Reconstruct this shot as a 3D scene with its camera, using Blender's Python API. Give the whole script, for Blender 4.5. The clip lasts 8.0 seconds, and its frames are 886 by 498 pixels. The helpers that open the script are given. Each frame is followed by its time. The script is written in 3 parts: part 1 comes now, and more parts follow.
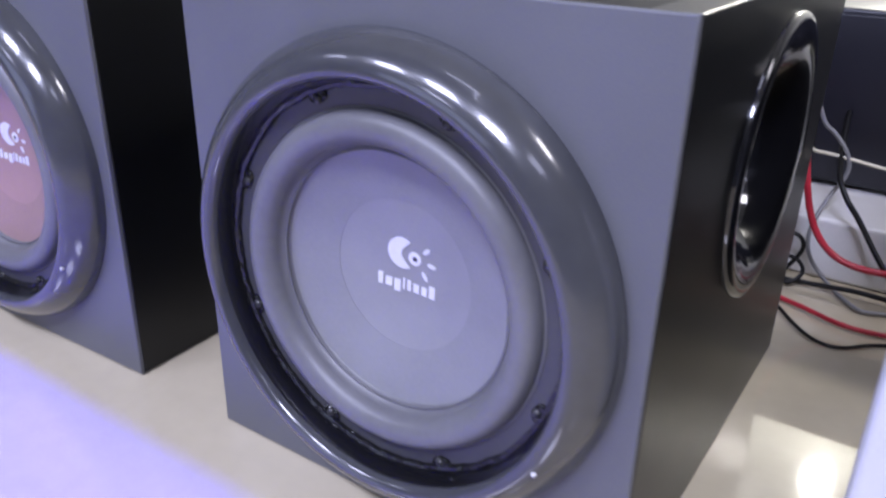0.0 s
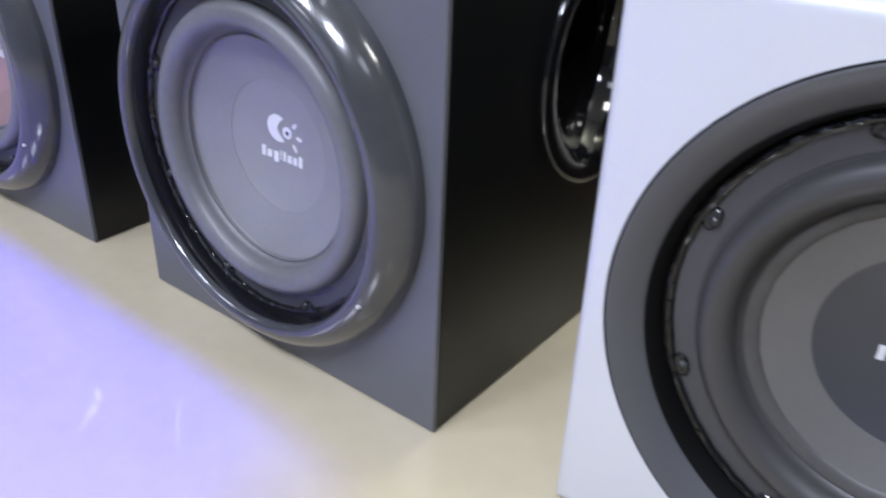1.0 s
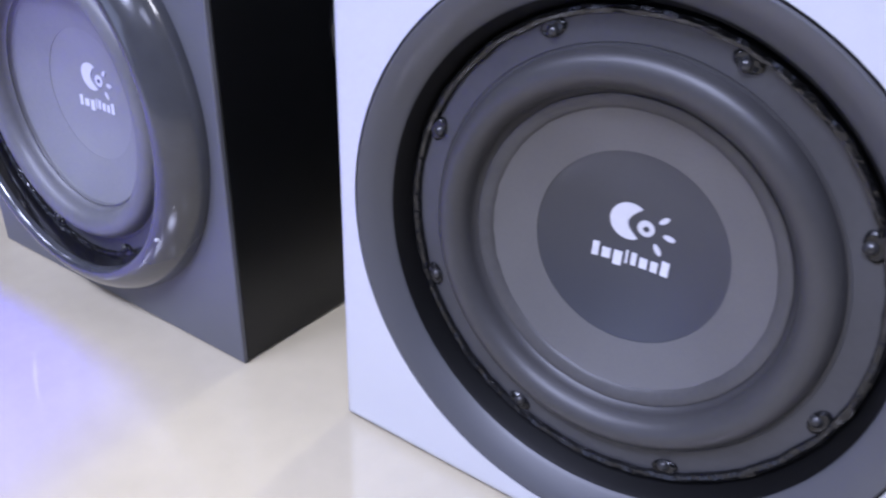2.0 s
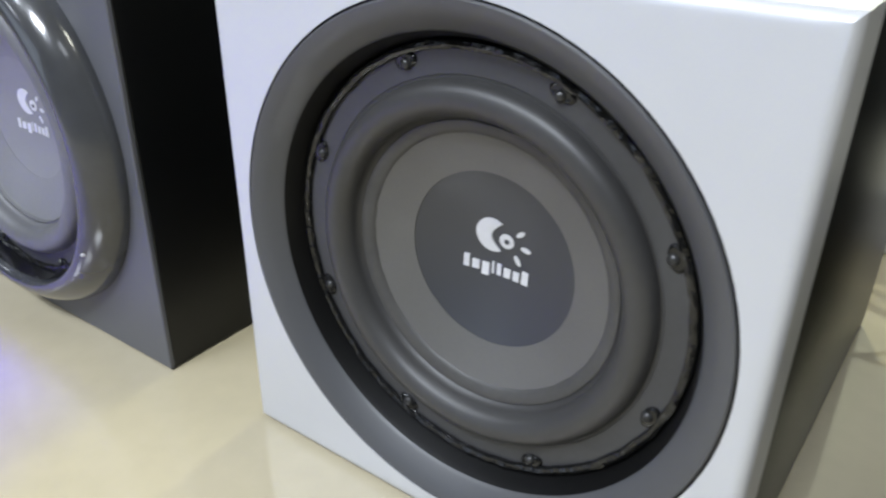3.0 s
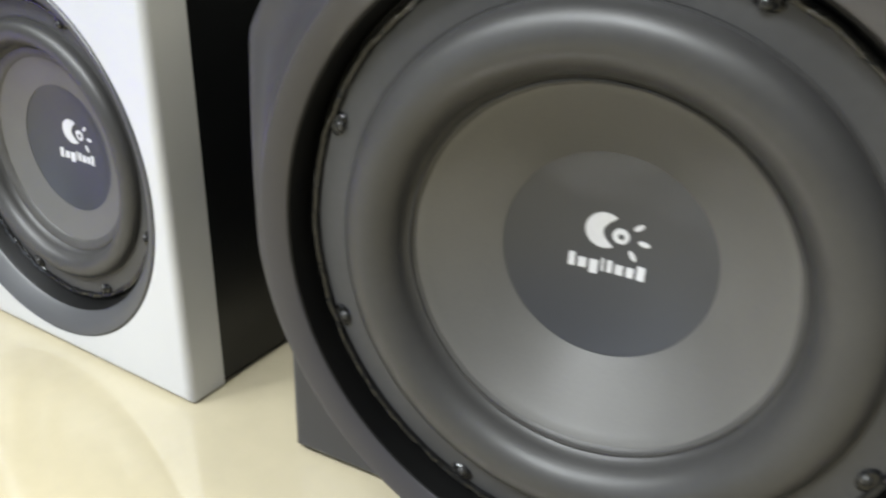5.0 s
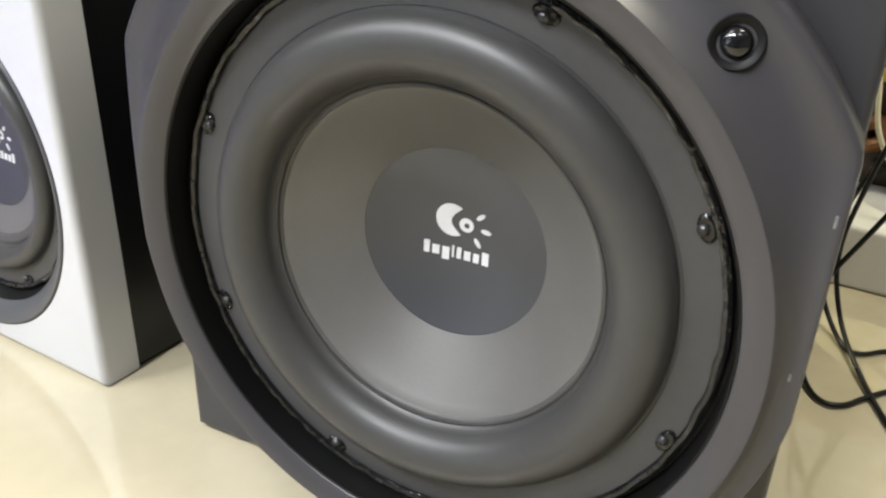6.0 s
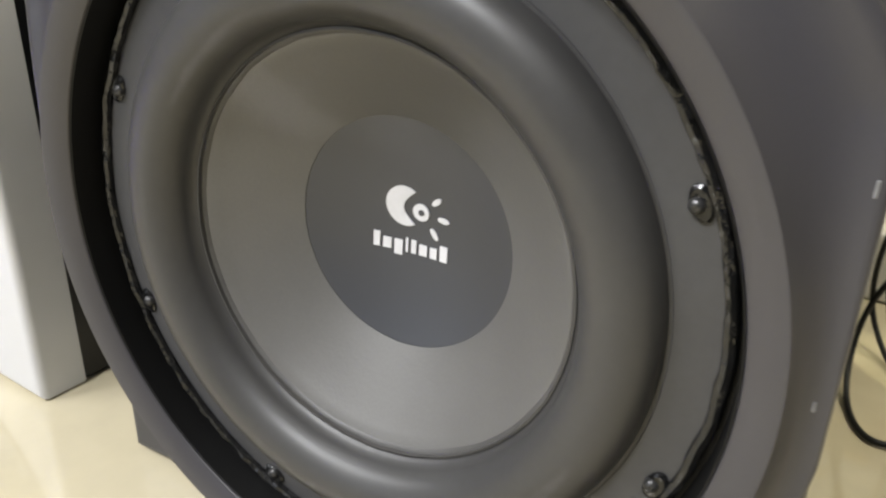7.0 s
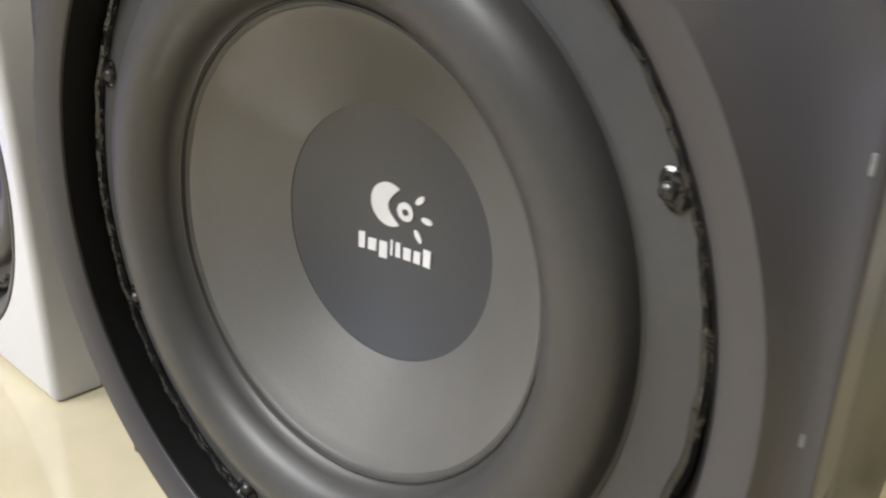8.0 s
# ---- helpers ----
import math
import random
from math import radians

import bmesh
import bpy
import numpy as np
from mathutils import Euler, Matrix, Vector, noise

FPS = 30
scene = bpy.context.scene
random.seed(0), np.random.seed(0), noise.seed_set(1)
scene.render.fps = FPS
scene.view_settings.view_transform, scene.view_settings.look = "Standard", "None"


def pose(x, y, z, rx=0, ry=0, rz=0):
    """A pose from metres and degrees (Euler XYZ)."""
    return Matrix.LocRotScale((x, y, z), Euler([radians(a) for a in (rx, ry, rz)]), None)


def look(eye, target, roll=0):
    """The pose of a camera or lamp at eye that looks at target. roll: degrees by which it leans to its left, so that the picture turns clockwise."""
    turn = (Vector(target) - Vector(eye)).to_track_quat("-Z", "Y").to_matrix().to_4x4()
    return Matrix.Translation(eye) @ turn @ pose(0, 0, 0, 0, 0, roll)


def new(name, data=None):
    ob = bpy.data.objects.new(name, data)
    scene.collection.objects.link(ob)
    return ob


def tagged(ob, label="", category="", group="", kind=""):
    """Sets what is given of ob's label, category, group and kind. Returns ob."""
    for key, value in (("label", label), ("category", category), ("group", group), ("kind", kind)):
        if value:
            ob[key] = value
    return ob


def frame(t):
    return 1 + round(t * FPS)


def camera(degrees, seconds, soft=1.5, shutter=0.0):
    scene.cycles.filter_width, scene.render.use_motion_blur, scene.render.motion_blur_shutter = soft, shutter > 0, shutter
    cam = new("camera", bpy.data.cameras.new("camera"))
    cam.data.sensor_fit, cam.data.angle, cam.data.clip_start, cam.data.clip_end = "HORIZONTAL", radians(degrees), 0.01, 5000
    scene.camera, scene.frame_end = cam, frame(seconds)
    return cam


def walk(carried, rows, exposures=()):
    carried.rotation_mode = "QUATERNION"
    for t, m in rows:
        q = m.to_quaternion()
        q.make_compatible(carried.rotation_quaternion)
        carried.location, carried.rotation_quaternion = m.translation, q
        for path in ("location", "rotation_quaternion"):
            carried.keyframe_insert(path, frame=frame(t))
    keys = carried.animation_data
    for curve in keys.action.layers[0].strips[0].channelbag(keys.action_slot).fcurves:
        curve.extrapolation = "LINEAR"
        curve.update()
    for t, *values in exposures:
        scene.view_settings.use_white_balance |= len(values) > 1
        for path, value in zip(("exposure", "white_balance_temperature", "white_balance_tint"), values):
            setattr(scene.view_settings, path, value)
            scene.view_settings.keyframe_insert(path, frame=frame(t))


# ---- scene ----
# A row of four subwoofers on a cream tabletop, seen by a hand-held camera that slides along it.
cam = camera(58.30, 8.0, soft=2.2, shutter=0.4)
ROWS = [
    (0.0, 0.0061, -0.2931, 0.3313, 34.1907, -24.2387, 1.2995),
    (0.5, 0.0754, -0.2867, 0.3272, 37.7982, -27.0292, 0.8716),
    (1.0, 0.1464, -0.2971, 0.3287, 37.7154, -28.2656, 2.2350),
    (1.5, 0.1982, -0.2833, 0.3051, 36.3966, -28.5785, 1.5201),
    (2.0, 0.2553, -0.2651, 0.3057, 35.4427, -28.0347, 1.6847),
    (2.2, 0.2666, -0.2632, 0.3075, 35.6403, -28.1288, 1.5142),
    (3.3, 0.3438, -0.2478, 0.3284, 35.9600, -27.6098, 0.3660),
    (3.5, 0.3604, -0.2488, 0.3283, 36.2385, -27.5184, -0.0661),
    (4.0, 0.4104, -0.2749, 0.3503, 35.9167, -26.6333, -0.6494),
    (4.5, 0.5391, -0.2817, 0.3543, 33.6352, -26.3944, 0.0892),
    (5.0, 0.6430, -0.2850, 0.3303, 30.7943, -25.6314, 2.1053),
    (6.3, 0.7249, -0.2737, 0.3468, 29.9456, -25.9835, 2.0905),
    (6.5, 0.7297, -0.2538, 0.3367, 30.3503, -25.7757, 1.8507),
    (7.0, 0.7209, -0.2070, 0.3018, 33.6323, -24.2281, 1.4319),
    (7.5, 0.7142, -0.1696, 0.2780, 38.6129, -22.3949, 1.9163),
    (8.0, 0.7437, -0.1647, 0.2755, 40.9666, -20.9113, 1.6320),
]
walk(cam, [(t, pose(x, y, z, 90 + pitch, 0, yaw) @ pose(0, 0, 0, 0, 0, roll)) for t, x, y, z, yaw, pitch, roll in ROWS],
     exposures=[(0.0, 0.12, 5350, 34), (0.5, 0.06, 5300, 37), (1.0, -0.02, 5650, 20), (1.5, -0.03, 5400, 18), (2.0, 0.06, 5150, 33),
                (2.2, 0.03, 5300, 25), (3.5, -0.07, 6050, 11), (4.0, -0.06, 5950, 12), (4.5, 0.21, 6400, 7), (5.0, 0.44, 6350, 9),
                (6.5, 0.55, 6480, 13), (8.0, 0.50, 6620, 13)])

# ---- world and lamps ----
world = bpy.data.worlds.new("room_air")
scene.world = world
world.use_nodes = True
world.node_tree.nodes["Background"].inputs[0].default_value = (0.05, 0.055, 0.065, 1)
world.node_tree.nodes["Background"].inputs[1].default_value = 0.1


def area_lamp(name, eye, target, sx, sy, watts, color):
    data = bpy.data.lights.new(name, "AREA")
    data.shape, data.size, data.size_y, data.energy, data.color = "RECTANGLE", sx, sy, watts, color
    ob = new(name, data)
    ob.matrix_world = look(eye, target)
    return ob


CEILING_Z = 1.85
# x, y, watts; the last is unseen, added for sheen on the large shield
PANELS = [(-1.25, -1.3, 17), (-0.45, -1.25, 21), (0.35, -1.35, 38), (-0.15, -0.45, 3.5), (-2.2, -1.0, 5), (-0.9, -2.5, 5), (1.25, -0.95, 2.0)]
for px, py, watts in PANELS:
    area_lamp("ceiling_panel_lamp", (px, py, CEILING_Z - 0.03), (px, py, 0), 0.40, 0.40, watts, (0.96, 0.99, 1.0))
# one yellower panel, unseen, added to brighten the end of the table and the ledge
PANELS.append((1.1, 0.25, 14))
area_lamp("ceiling_panel_lamp", (1.1, 0.25, CEILING_Z - 0.03), (1.1, 0.25, 0), 0.40, 0.40, 14, (1.0, 0.95, 0.74))
# shop window behind the camera
area_lamp("window_daylight", (-1.15, -3.4, 0.80), (-0.45, 0, 0.25), 2.4, 1.7, 18.0, (0.78, 0.88, 1.0))
# warm bulb over the back of the table
bulb = bpy.data.lights.new("back_bulb", "POINT")
bulb.energy, bulb.color, bulb.shadow_soft_size = 20.0, (1.0, 0.96, 0.62), 0.02
new("back_bulb", bulb).location = (-0.075, 1.11, 0.68)
# blue effect spotlight above the front of the table
blue = bpy.data.lights.new("blue_spotlight", "SPOT")
blue.energy, blue.color, blue.shadow_soft_size = 180.0, (0.012, 0.0, 1.0), 0.006
blue.spot_size, blue.spot_blend = radians(50), 0.5
BLUE_EYE = Vector((-0.60, -0.50, 1.15))
new("blue_spotlight", blue).matrix_world = look(BLUE_EYE, (-0.58, -0.30, 0))


# ---- materials ----
def material(name, color, rough=0.5, metal=0.0, vary=0.15, scale=12.0, grain=400.0, bump=0.0, bump_size=0.001,
             rough_vary=0.025, coat=0.0, second=None, spec=0.5):
    m = bpy.data.materials.new(name)
    m.use_nodes = True
    nt = m.node_tree
    p = nt.nodes["Principled BSDF"]
    p.inputs["Metallic"].default_value = metal
    p.inputs["Specular IOR Level"].default_value = spec
    p.inputs["Coat Weight"].default_value = coat
    p.inputs["Coat Roughness"].default_value = 0.06
    co = nt.nodes.new("ShaderNodeTexCoord")
    big = nt.nodes.new("ShaderNodeTexNoise")
    big.inputs["Scale"].default_value, big.inputs["Detail"].default_value = scale, 5
    fine = nt.nodes.new("ShaderNodeTexNoise")
    fine.inputs["Scale"].default_value, fine.inputs["Detail"].default_value = grain, 3
    for n in (big, fine):
        nt.links.new(co.outputs["Object"], n.inputs["Vector"])
    mixed = nt.nodes.new("ShaderNodeMath")
    mixed.operation = "MULTIPLY_ADD"
    nt.links.new(fine.outputs["Fac"], mixed.inputs[0])
    mixed.inputs[1].default_value = 0.4
    nt.links.new(big.outputs["Fac"], mixed.inputs[2])
    ramp = nt.nodes.new("ShaderNodeValToRGB")
    lo = tuple(c * (1 - vary) for c in color)
    hi = second or tuple(min(1, c * (1 + vary)) for c in color)
    ramp.color_ramp.elements[0].position, ramp.color_ramp.elements[1].position = 0.45, 0.95
    ramp.color_ramp.elements[0].color, ramp.color_ramp.elements[1].color = (*lo, 1), (*hi, 1)
    nt.links.new(mixed.outputs[0], ramp.inputs[0])
    nt.links.new(ramp.outputs[0], p.inputs["Base Color"])
    mr = nt.nodes.new("ShaderNodeMapRange")
    mr.inputs["To Min"].default_value, mr.inputs["To Max"].default_value = max(0.02, rough - rough_vary), rough + rough_vary
    nt.links.new(big.outputs["Fac"], mr.inputs["Value"])
    nt.links.new(mr.outputs[0], p.inputs["Roughness"])
    if bump:
        b = nt.nodes.new("ShaderNodeBump")
        b.inputs["Strength"].default_value, b.inputs["Distance"].default_value = bump, bump_size
        nt.links.new(fine.outputs["Fac"], b.inputs["Height"])
        nt.links.new(b.outputs[0], p.inputs["Normal"])
    return m


def glow(name, color, strength):
    m = bpy.data.materials.new(name)
    m.use_nodes = True
    p = m.node_tree.nodes["Principled BSDF"]
    p.inputs["Base Color"].default_value = (*color, 1)
    p.inputs["Emission Color"].default_value = (*color, 1)
    p.inputs["Emission Strength"].default_value = strength
    return m


TABLE = material("cream_laminate", (0.50, 0.445, 0.315), 0.05, spec=0.9, vary=0.07, scale=3.5, grain=60, rough_vary=0.03, bump=0.02, bump_size=0.0006)
WALL = material("painted_wall", (0.42, 0.42, 0.38), 0.8, vary=0.06, scale=2, bump=0.1)
DARK_WALL = material("grey_shop_wall", (0.12, 0.12, 0.12), 0.7, vary=0.2, scale=2)
CEILING = material("ceiling_paint", (0.58, 0.59, 0.60), 0.9, vary=0.05, scale=2)
GROUND = material("shop_floor", (0.16, 0.15, 0.14), 0.4, vary=0.2, scale=3)
CHARCOAL = material("charcoal_vinyl", (0.105, 0.108, 0.12), 0.42, vary=0.12, scale=9, grain=900, bump=0.12, bump_size=0.0004)
BLACK_VINYL = material("black_vinyl", (0.0035, 0.0038, 0.0042), 0.34, spec=0.42, vary=0.25, scale=9, grain=1100, bump=0.15, bump_size=0.0004)
GLOSS = material("gloss_black_plastic", (0.050, 0.052, 0.056), 0.20, vary=0.15, scale=14, grain=120, rough_vary=0.05, coat=0.6)
PORT_GLOSS = material("gloss_black_port", (0.006, 0.006, 0.007), 0.10, vary=0.2, scale=14, rough_vary=0.04, coat=0.5)
SILVER = material("silver_paint", (0.60, 0.61, 0.64), 0.42, metal=0.20, vary=0.04, scale=7, grain=1500, bump=0.05, bump_size=0.0002, rough_vary=0.05)
SATIN = material("satin_black_trim", (0.076, 0.077, 0.082), 0.40, vary=0.06, scale=12, grain=900, rough_vary=0.01)
SHIELD = material("satin_grey_plastic", (0.043, 0.041, 0.046), 0.36, vary=0.08, scale=8, grain=900, rough_vary=0.02, spec=0.6)
BAFFLE = material("dark_satin_baffle", (0.030, 0.030, 0.034), 0.42, vary=0.10, scale=8, grain=900, rough_vary=0.02)
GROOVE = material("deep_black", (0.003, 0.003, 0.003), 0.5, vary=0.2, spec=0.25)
GASKET = material("shiny_black_gasket", (0.008, 0.008, 0.008), 0.11, vary=0.3, scale=60, grain=180, bump=0.7, bump_size=0.002)
FLANGE = material("pressed_steel_flange", (0.050, 0.050, 0.052), 0.40, vary=0.15, scale=20, grain=300, bump=0.1)
RUBBER = material("rubber_surround", (0.044, 0.043, 0.042), 0.42, vary=0.12, scale=16, grain=260, bump=0.05, bump_size=0.0004)
CONE = material("grey_pulp_cone", (0.106, 0.103, 0.097), 0.42, spec=0.6, vary=0.10, scale=20, grain=700, bump=0.15, bump_size=0.0004)
GLUE = material("dried_grey_glue", (0.062, 0.060, 0.057), 0.48, vary=0.18, scale=30, grain=300, bump=0.2, bump_size=0.0004)
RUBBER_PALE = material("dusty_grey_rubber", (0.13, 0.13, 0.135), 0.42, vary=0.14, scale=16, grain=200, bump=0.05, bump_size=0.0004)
GREY_BOX = material("grey_painted_metal", (0.20, 0.20, 0.18), 0.5, vary=0.3, scale=20)
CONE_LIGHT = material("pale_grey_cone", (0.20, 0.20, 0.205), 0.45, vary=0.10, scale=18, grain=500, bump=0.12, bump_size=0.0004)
CONE_ROSE = material("rosy_brown_cone", (0.26, 0.17, 0.16), 0.45, vary=0.12, scale=18, grain=500, bump=0.12, bump_size=0.0004)
CAP = material("slate_dust_cap", (0.034, 0.036, 0.043), 0.40, spec=0.7, vary=0.05, scale=25, grain=600, rough_vary=0.005)
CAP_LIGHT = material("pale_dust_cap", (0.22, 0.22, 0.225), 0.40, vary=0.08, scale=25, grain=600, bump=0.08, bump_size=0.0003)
CAP_ROSE = material("rosy_dust_cap", (0.30, 0.19, 0.18), 0.40, vary=0.08, scale=25, grain=600)
PRINT = material("silver_print", (0.62, 0.62, 0.64), 0.35, vary=0.06, scale=90)
STEEL = material("black_screw_steel", (0.06, 0.06, 0.06), 0.28, metal=0.6, vary=0.3, scale=80)
SCUFF = material("pale_scuff", (0.16, 0.16, 0.16), 0.6, vary=0.3, scale=200)
FOOT = material("rubber_foot", (0.02, 0.02, 0.02), 0.7)
WHITE_PLASTIC = material("white_plastic", (0.70, 0.69, 0.66), 0.35, vary=0.06, scale=6)
DEVICE = material("black_device_metal", (0.010, 0.010, 0.016), 0.35, vary=0.3, scale=5)
BLACK_CABLE = material("black_cable", (0.006, 0.006, 0.006), 0.45, spec=0.3, vary=0.3, scale=50)
RED_CABLE = material("red_cable", (0.42, 0.025, 0.04), 0.35, vary=0.2, scale=50)
WHITE_CABLE = material("cream_cable", (0.75, 0.70, 0.52), 0.45, vary=0.1, scale=50)
GREY_CABLE = material("grey_cable", (0.22, 0.22, 0.22), 0.35, vary=0.1, scale=50)
COPPER = material("copper_winding", (0.24, 0.11, 0.04), 0.35, metal=0.4, vary=0.35, scale=60, grain=300, bump=0.4)
TAPE = material("yellow_tape", (0.46, 0.30, 0.07), 0.4, vary=0.2, scale=60)
BOARD = material("brown_circuit_board", (0.055, 0.032, 0.022), 0.5, vary=0.4, scale=90)
LAMP_FACE = glow("lamp_diffuser", (1.0, 0.97, 0.92), 0.6)


# ---- mesh helpers ----
def finish(bm, smooth=True, angle=32):
    bmesh.ops.recalc_face_normals(bm, faces=bm.faces[:])
    if smooth:
        for f in bm.faces:
            f.smooth = True
        for e in bm.edges:
            if len(e.link_faces) == 2 and e.calc_face_angle(0) > radians(angle):
                e.smooth = False


def part(name, bm, mat, parent=None, label="", at=None, smooth=True, angle=32):
    """One mesh object out of a bmesh, under a thing or a part."""
    finish(bm, smooth, angle)
    me = bpy.data.meshes.new(name)
    bm.to_mesh(me)
    bm.free()
    me.materials.append(mat)
    ob = new(name, me)
    if parent is not None:
        ob.parent = parent
    if at is not None:
        ob.matrix_basis = at if isinstance(at, Matrix) else Matrix.Translation(at)
    if label:
        ob["label"] = label
    return ob


def again(ob, at, parent):
    """Another object on the same mesh."""
    o = new(ob.name.split(".")[0], ob.data)
    o.parent = parent
    o.matrix_basis = at if isinstance(at, Matrix) else Matrix.Translation(at)
    return o


def box(x0, x1, y0, y1, z0, z1, bevel=0.0, segments=3):
    bm = bmesh.new()
    bmesh.ops.create_cube(bm, size=1)
    for v in bm.verts:
        v.co = Vector((x0 if v.co.x < 0 else x1, y0 if v.co.y < 0 else y1, z0 if v.co.z < 0 else z1))
    if bevel:
        bmesh.ops.bevel(bm, geom=bm.edges[:], offset=bevel, segments=segments, profile=0.5, affect="EDGES")
    return bm


def lathe(profile, segments=144, closed=False, wobble=None):
    """Turn (radius, depth) pairs round the y axis; depth runs to the back."""
    bm = bmesh.new()
    rings = []
    for r, w in profile:
        if r < 1e-6:
            rings.append([bm.verts.new((0, w, 0))])
            continue
        ring = []
        for k in range(segments):
            a = 2 * math.pi * k / segments
            dr, dw = wobble(a, r, w) if wobble else (0, 0)
            ring.append(bm.verts.new(((r + dr) * math.cos(a), w + dw, (r + dr) * math.sin(a))))
        rings.append(ring)
    pairs = list(zip(rings, rings[1:])) + ([(rings[-1], rings[0])] if closed else [])
    for a, b in pairs:
        for k in range(segments):
            j = (k + 1) % segments
            q = [a[k % len(a)], a[j % len(a)], b[j % len(b)], b[k % len(b)]]
            q = [v for i, v in enumerate(q) if v not in q[:i]]
            if len(q) > 2:
                bm.faces.new(q)
    return bm


def arc(r0, w0, r1, w1, rise, n=14):
    """A half roll from (r0, w0) to (r1, w1) that swells towards the front."""
    return [(r0 + (r1 - r0) * (1 - math.cos(math.pi * i / n)) / 2,
             w0 + (w1 - w0) * i / n - rise * math.sin(math.pi * i / n)) for i in range(n + 1)]


def thin(profile, thickness):
    """Close an open profile with a back side, so that the part has a thickness."""
    return profile + [(max(r, 0.0), w + thickness) for r, w in reversed(profile)]


def panel_with_hole(W, H, D, cu, cv, R, bevel, depth_hole, z0=0.0, n=96):
    """A slab, front at depth 0, rounded front edges, with a round hole right through it."""
    bm = bmesh.new()

    def outline(inset, w):
        pts = []
        for k in range(n):
            a = 2 * math.pi * (k + 0.5) / n
            c, s = math.cos(a), math.sin(a)
            half_l, half_r, half_b, half_t = cu - inset, W - cu - inset, cv - z0 - inset, H - cv - inset
            tx = (half_r if c > 0 else half_l) / max(abs(c), 1e-6)
            tz = (half_t if s > 0 else half_b) / max(abs(s), 1e-6)
            t = min(tx, tz)
            pts.append(bm.verts.new((cu + t * c, w, cv + t * s)))
        corners = [(cu - (cu - inset), z0 + inset), (W - inset, z0 + inset), (W - inset, H - inset), (inset, H - inset)]
        for x, z in corners:  # snap the nearest point to each true corner
            near = min(pts, key=lambda v: (v.co.x - x) ** 2 + (v.co.z - z) ** 2)
            near.co.x, near.co.z = x, z
        return pts

    def circle(r, w):
        return [bm.verts.new((cu + r * math.cos(2 * math.pi * (k + 0.5) / n), w, cv + r * math.sin(2 * math.pi * (k + 0.5) / n)))
                for k in range(n)]

    loops = [circle(R, depth_hole), circle(R, 0.0)]
    loops.append(outline(bevel * 1.25, 0.0))
    steps = 5
    for i in range(steps + 1):
        a = math.pi / 2 * i / steps
        loops.append(outline(bevel * (1 - math.sin(a)), bevel * (1 - math.cos(a))))
    loops.append(outline(0, min(bevel * 1.25, D * 0.9)))
    loops.append(outline(0, D))
    loops.append(circle(R, D))
    for a, b in zip(loops, loops[1:] + loops[:1]):
        for k in range(n):
            j = (k + 1) % n
            if len({a[k], a[j], b[j], b[k]}) == 4:
                bm.faces.new((a[k], a[j], b[j], b[k]))
    return bm


def screw_mesh(r, h):
    """Pan-head screw with a cross slot, facing the front."""
    bm = lathe([(0, -h * 0.55), (r * 0.30, -h * 0.55), (r * 0.34, -h), (r * 0.7, -h * 0.8), (r * 0.95, -h * 0.4), (r, 0), (r, h * 0.4)], 20)
    for ang in (0.4, 0.4 + math.pi / 2):
        g = bmesh.ops.create_cube(bm, size=1)["verts"]
        m = Matrix.Rotation(ang, 4, "Y") @ Matrix.Diagonal((r * 1.0, h * 0.1, r * 0.18, 1))
        for v in g:
            v.co = m @ v.co + Vector((0, -h * 0.92, 0))
    return bm


def screw_lug(r):
    """The oval pressed pad round a screw."""
    bm = lathe([(0, -0.0012), (r * 0.8, -0.0012), (r, -0.0004), (r * 1.05, 0.001)], 24)
    for v in bm.verts:
        v.co.z *= 1.7
    return bm


def disc_shape(cx, cz, rx, rz, n=28, turn=0.0):
    pts = []
    for k in range(n):
        a = 2 * math.pi * k / n
        x, z = rx * math.cos(a), rz * math.sin(a)
        pts.append((cx + x * math.cos(turn) - z * math.sin(turn), cz + x * math.sin(turn) + z * math.cos(turn)))
    return pts


def crescent_shape(cx, cz, r, n=26):
    """A fat crescent, open to the right."""
    a0 = radians(52)
    outer = [(cx + r * math.cos(a0 + (2 * math.pi - 2 * a0 - radians(8)) * k / n), cz + r * math.sin(a0 + (2 * math.pi - 2 * a0 - radians(8)) * k / n)) for k in range(n + 1)]
    x1, z1 = outer[-1]
    x0, z0 = outer[0]
    inner = []
    for k in range(1, n):
        f = k / n
        bend = math.sin(math.pi * f) * r * 0.62
        inner.append((x1 + (x0 - x1) * f - bend, z1 + (z0 - z1) * f))
    return outer + inner


def printed(shapes, surface, lift=0.0010):
    """Flat printed shapes laid on a dished surface, depth = surface(radius)."""
    bm = bmesh.new()
    for pts in shapes:
        top = [bm.verts.new((x, surface(math.hypot(x, z)) - lift, z)) for x, z in pts]
        low = [bm.verts.new((x, surface(math.hypot(x, z)) + 0.0004, z)) for x, z in pts]
        bm.faces.new(top)
        for k in range(len(pts)):
            j = (k + 1) % len(pts)
            bm.faces.new((top[k], top[j], low[j], low[k]))
    bmesh.ops.triangulate(bm, faces=[f for f in bm.faces if len(f.verts) > 4])
    return bm


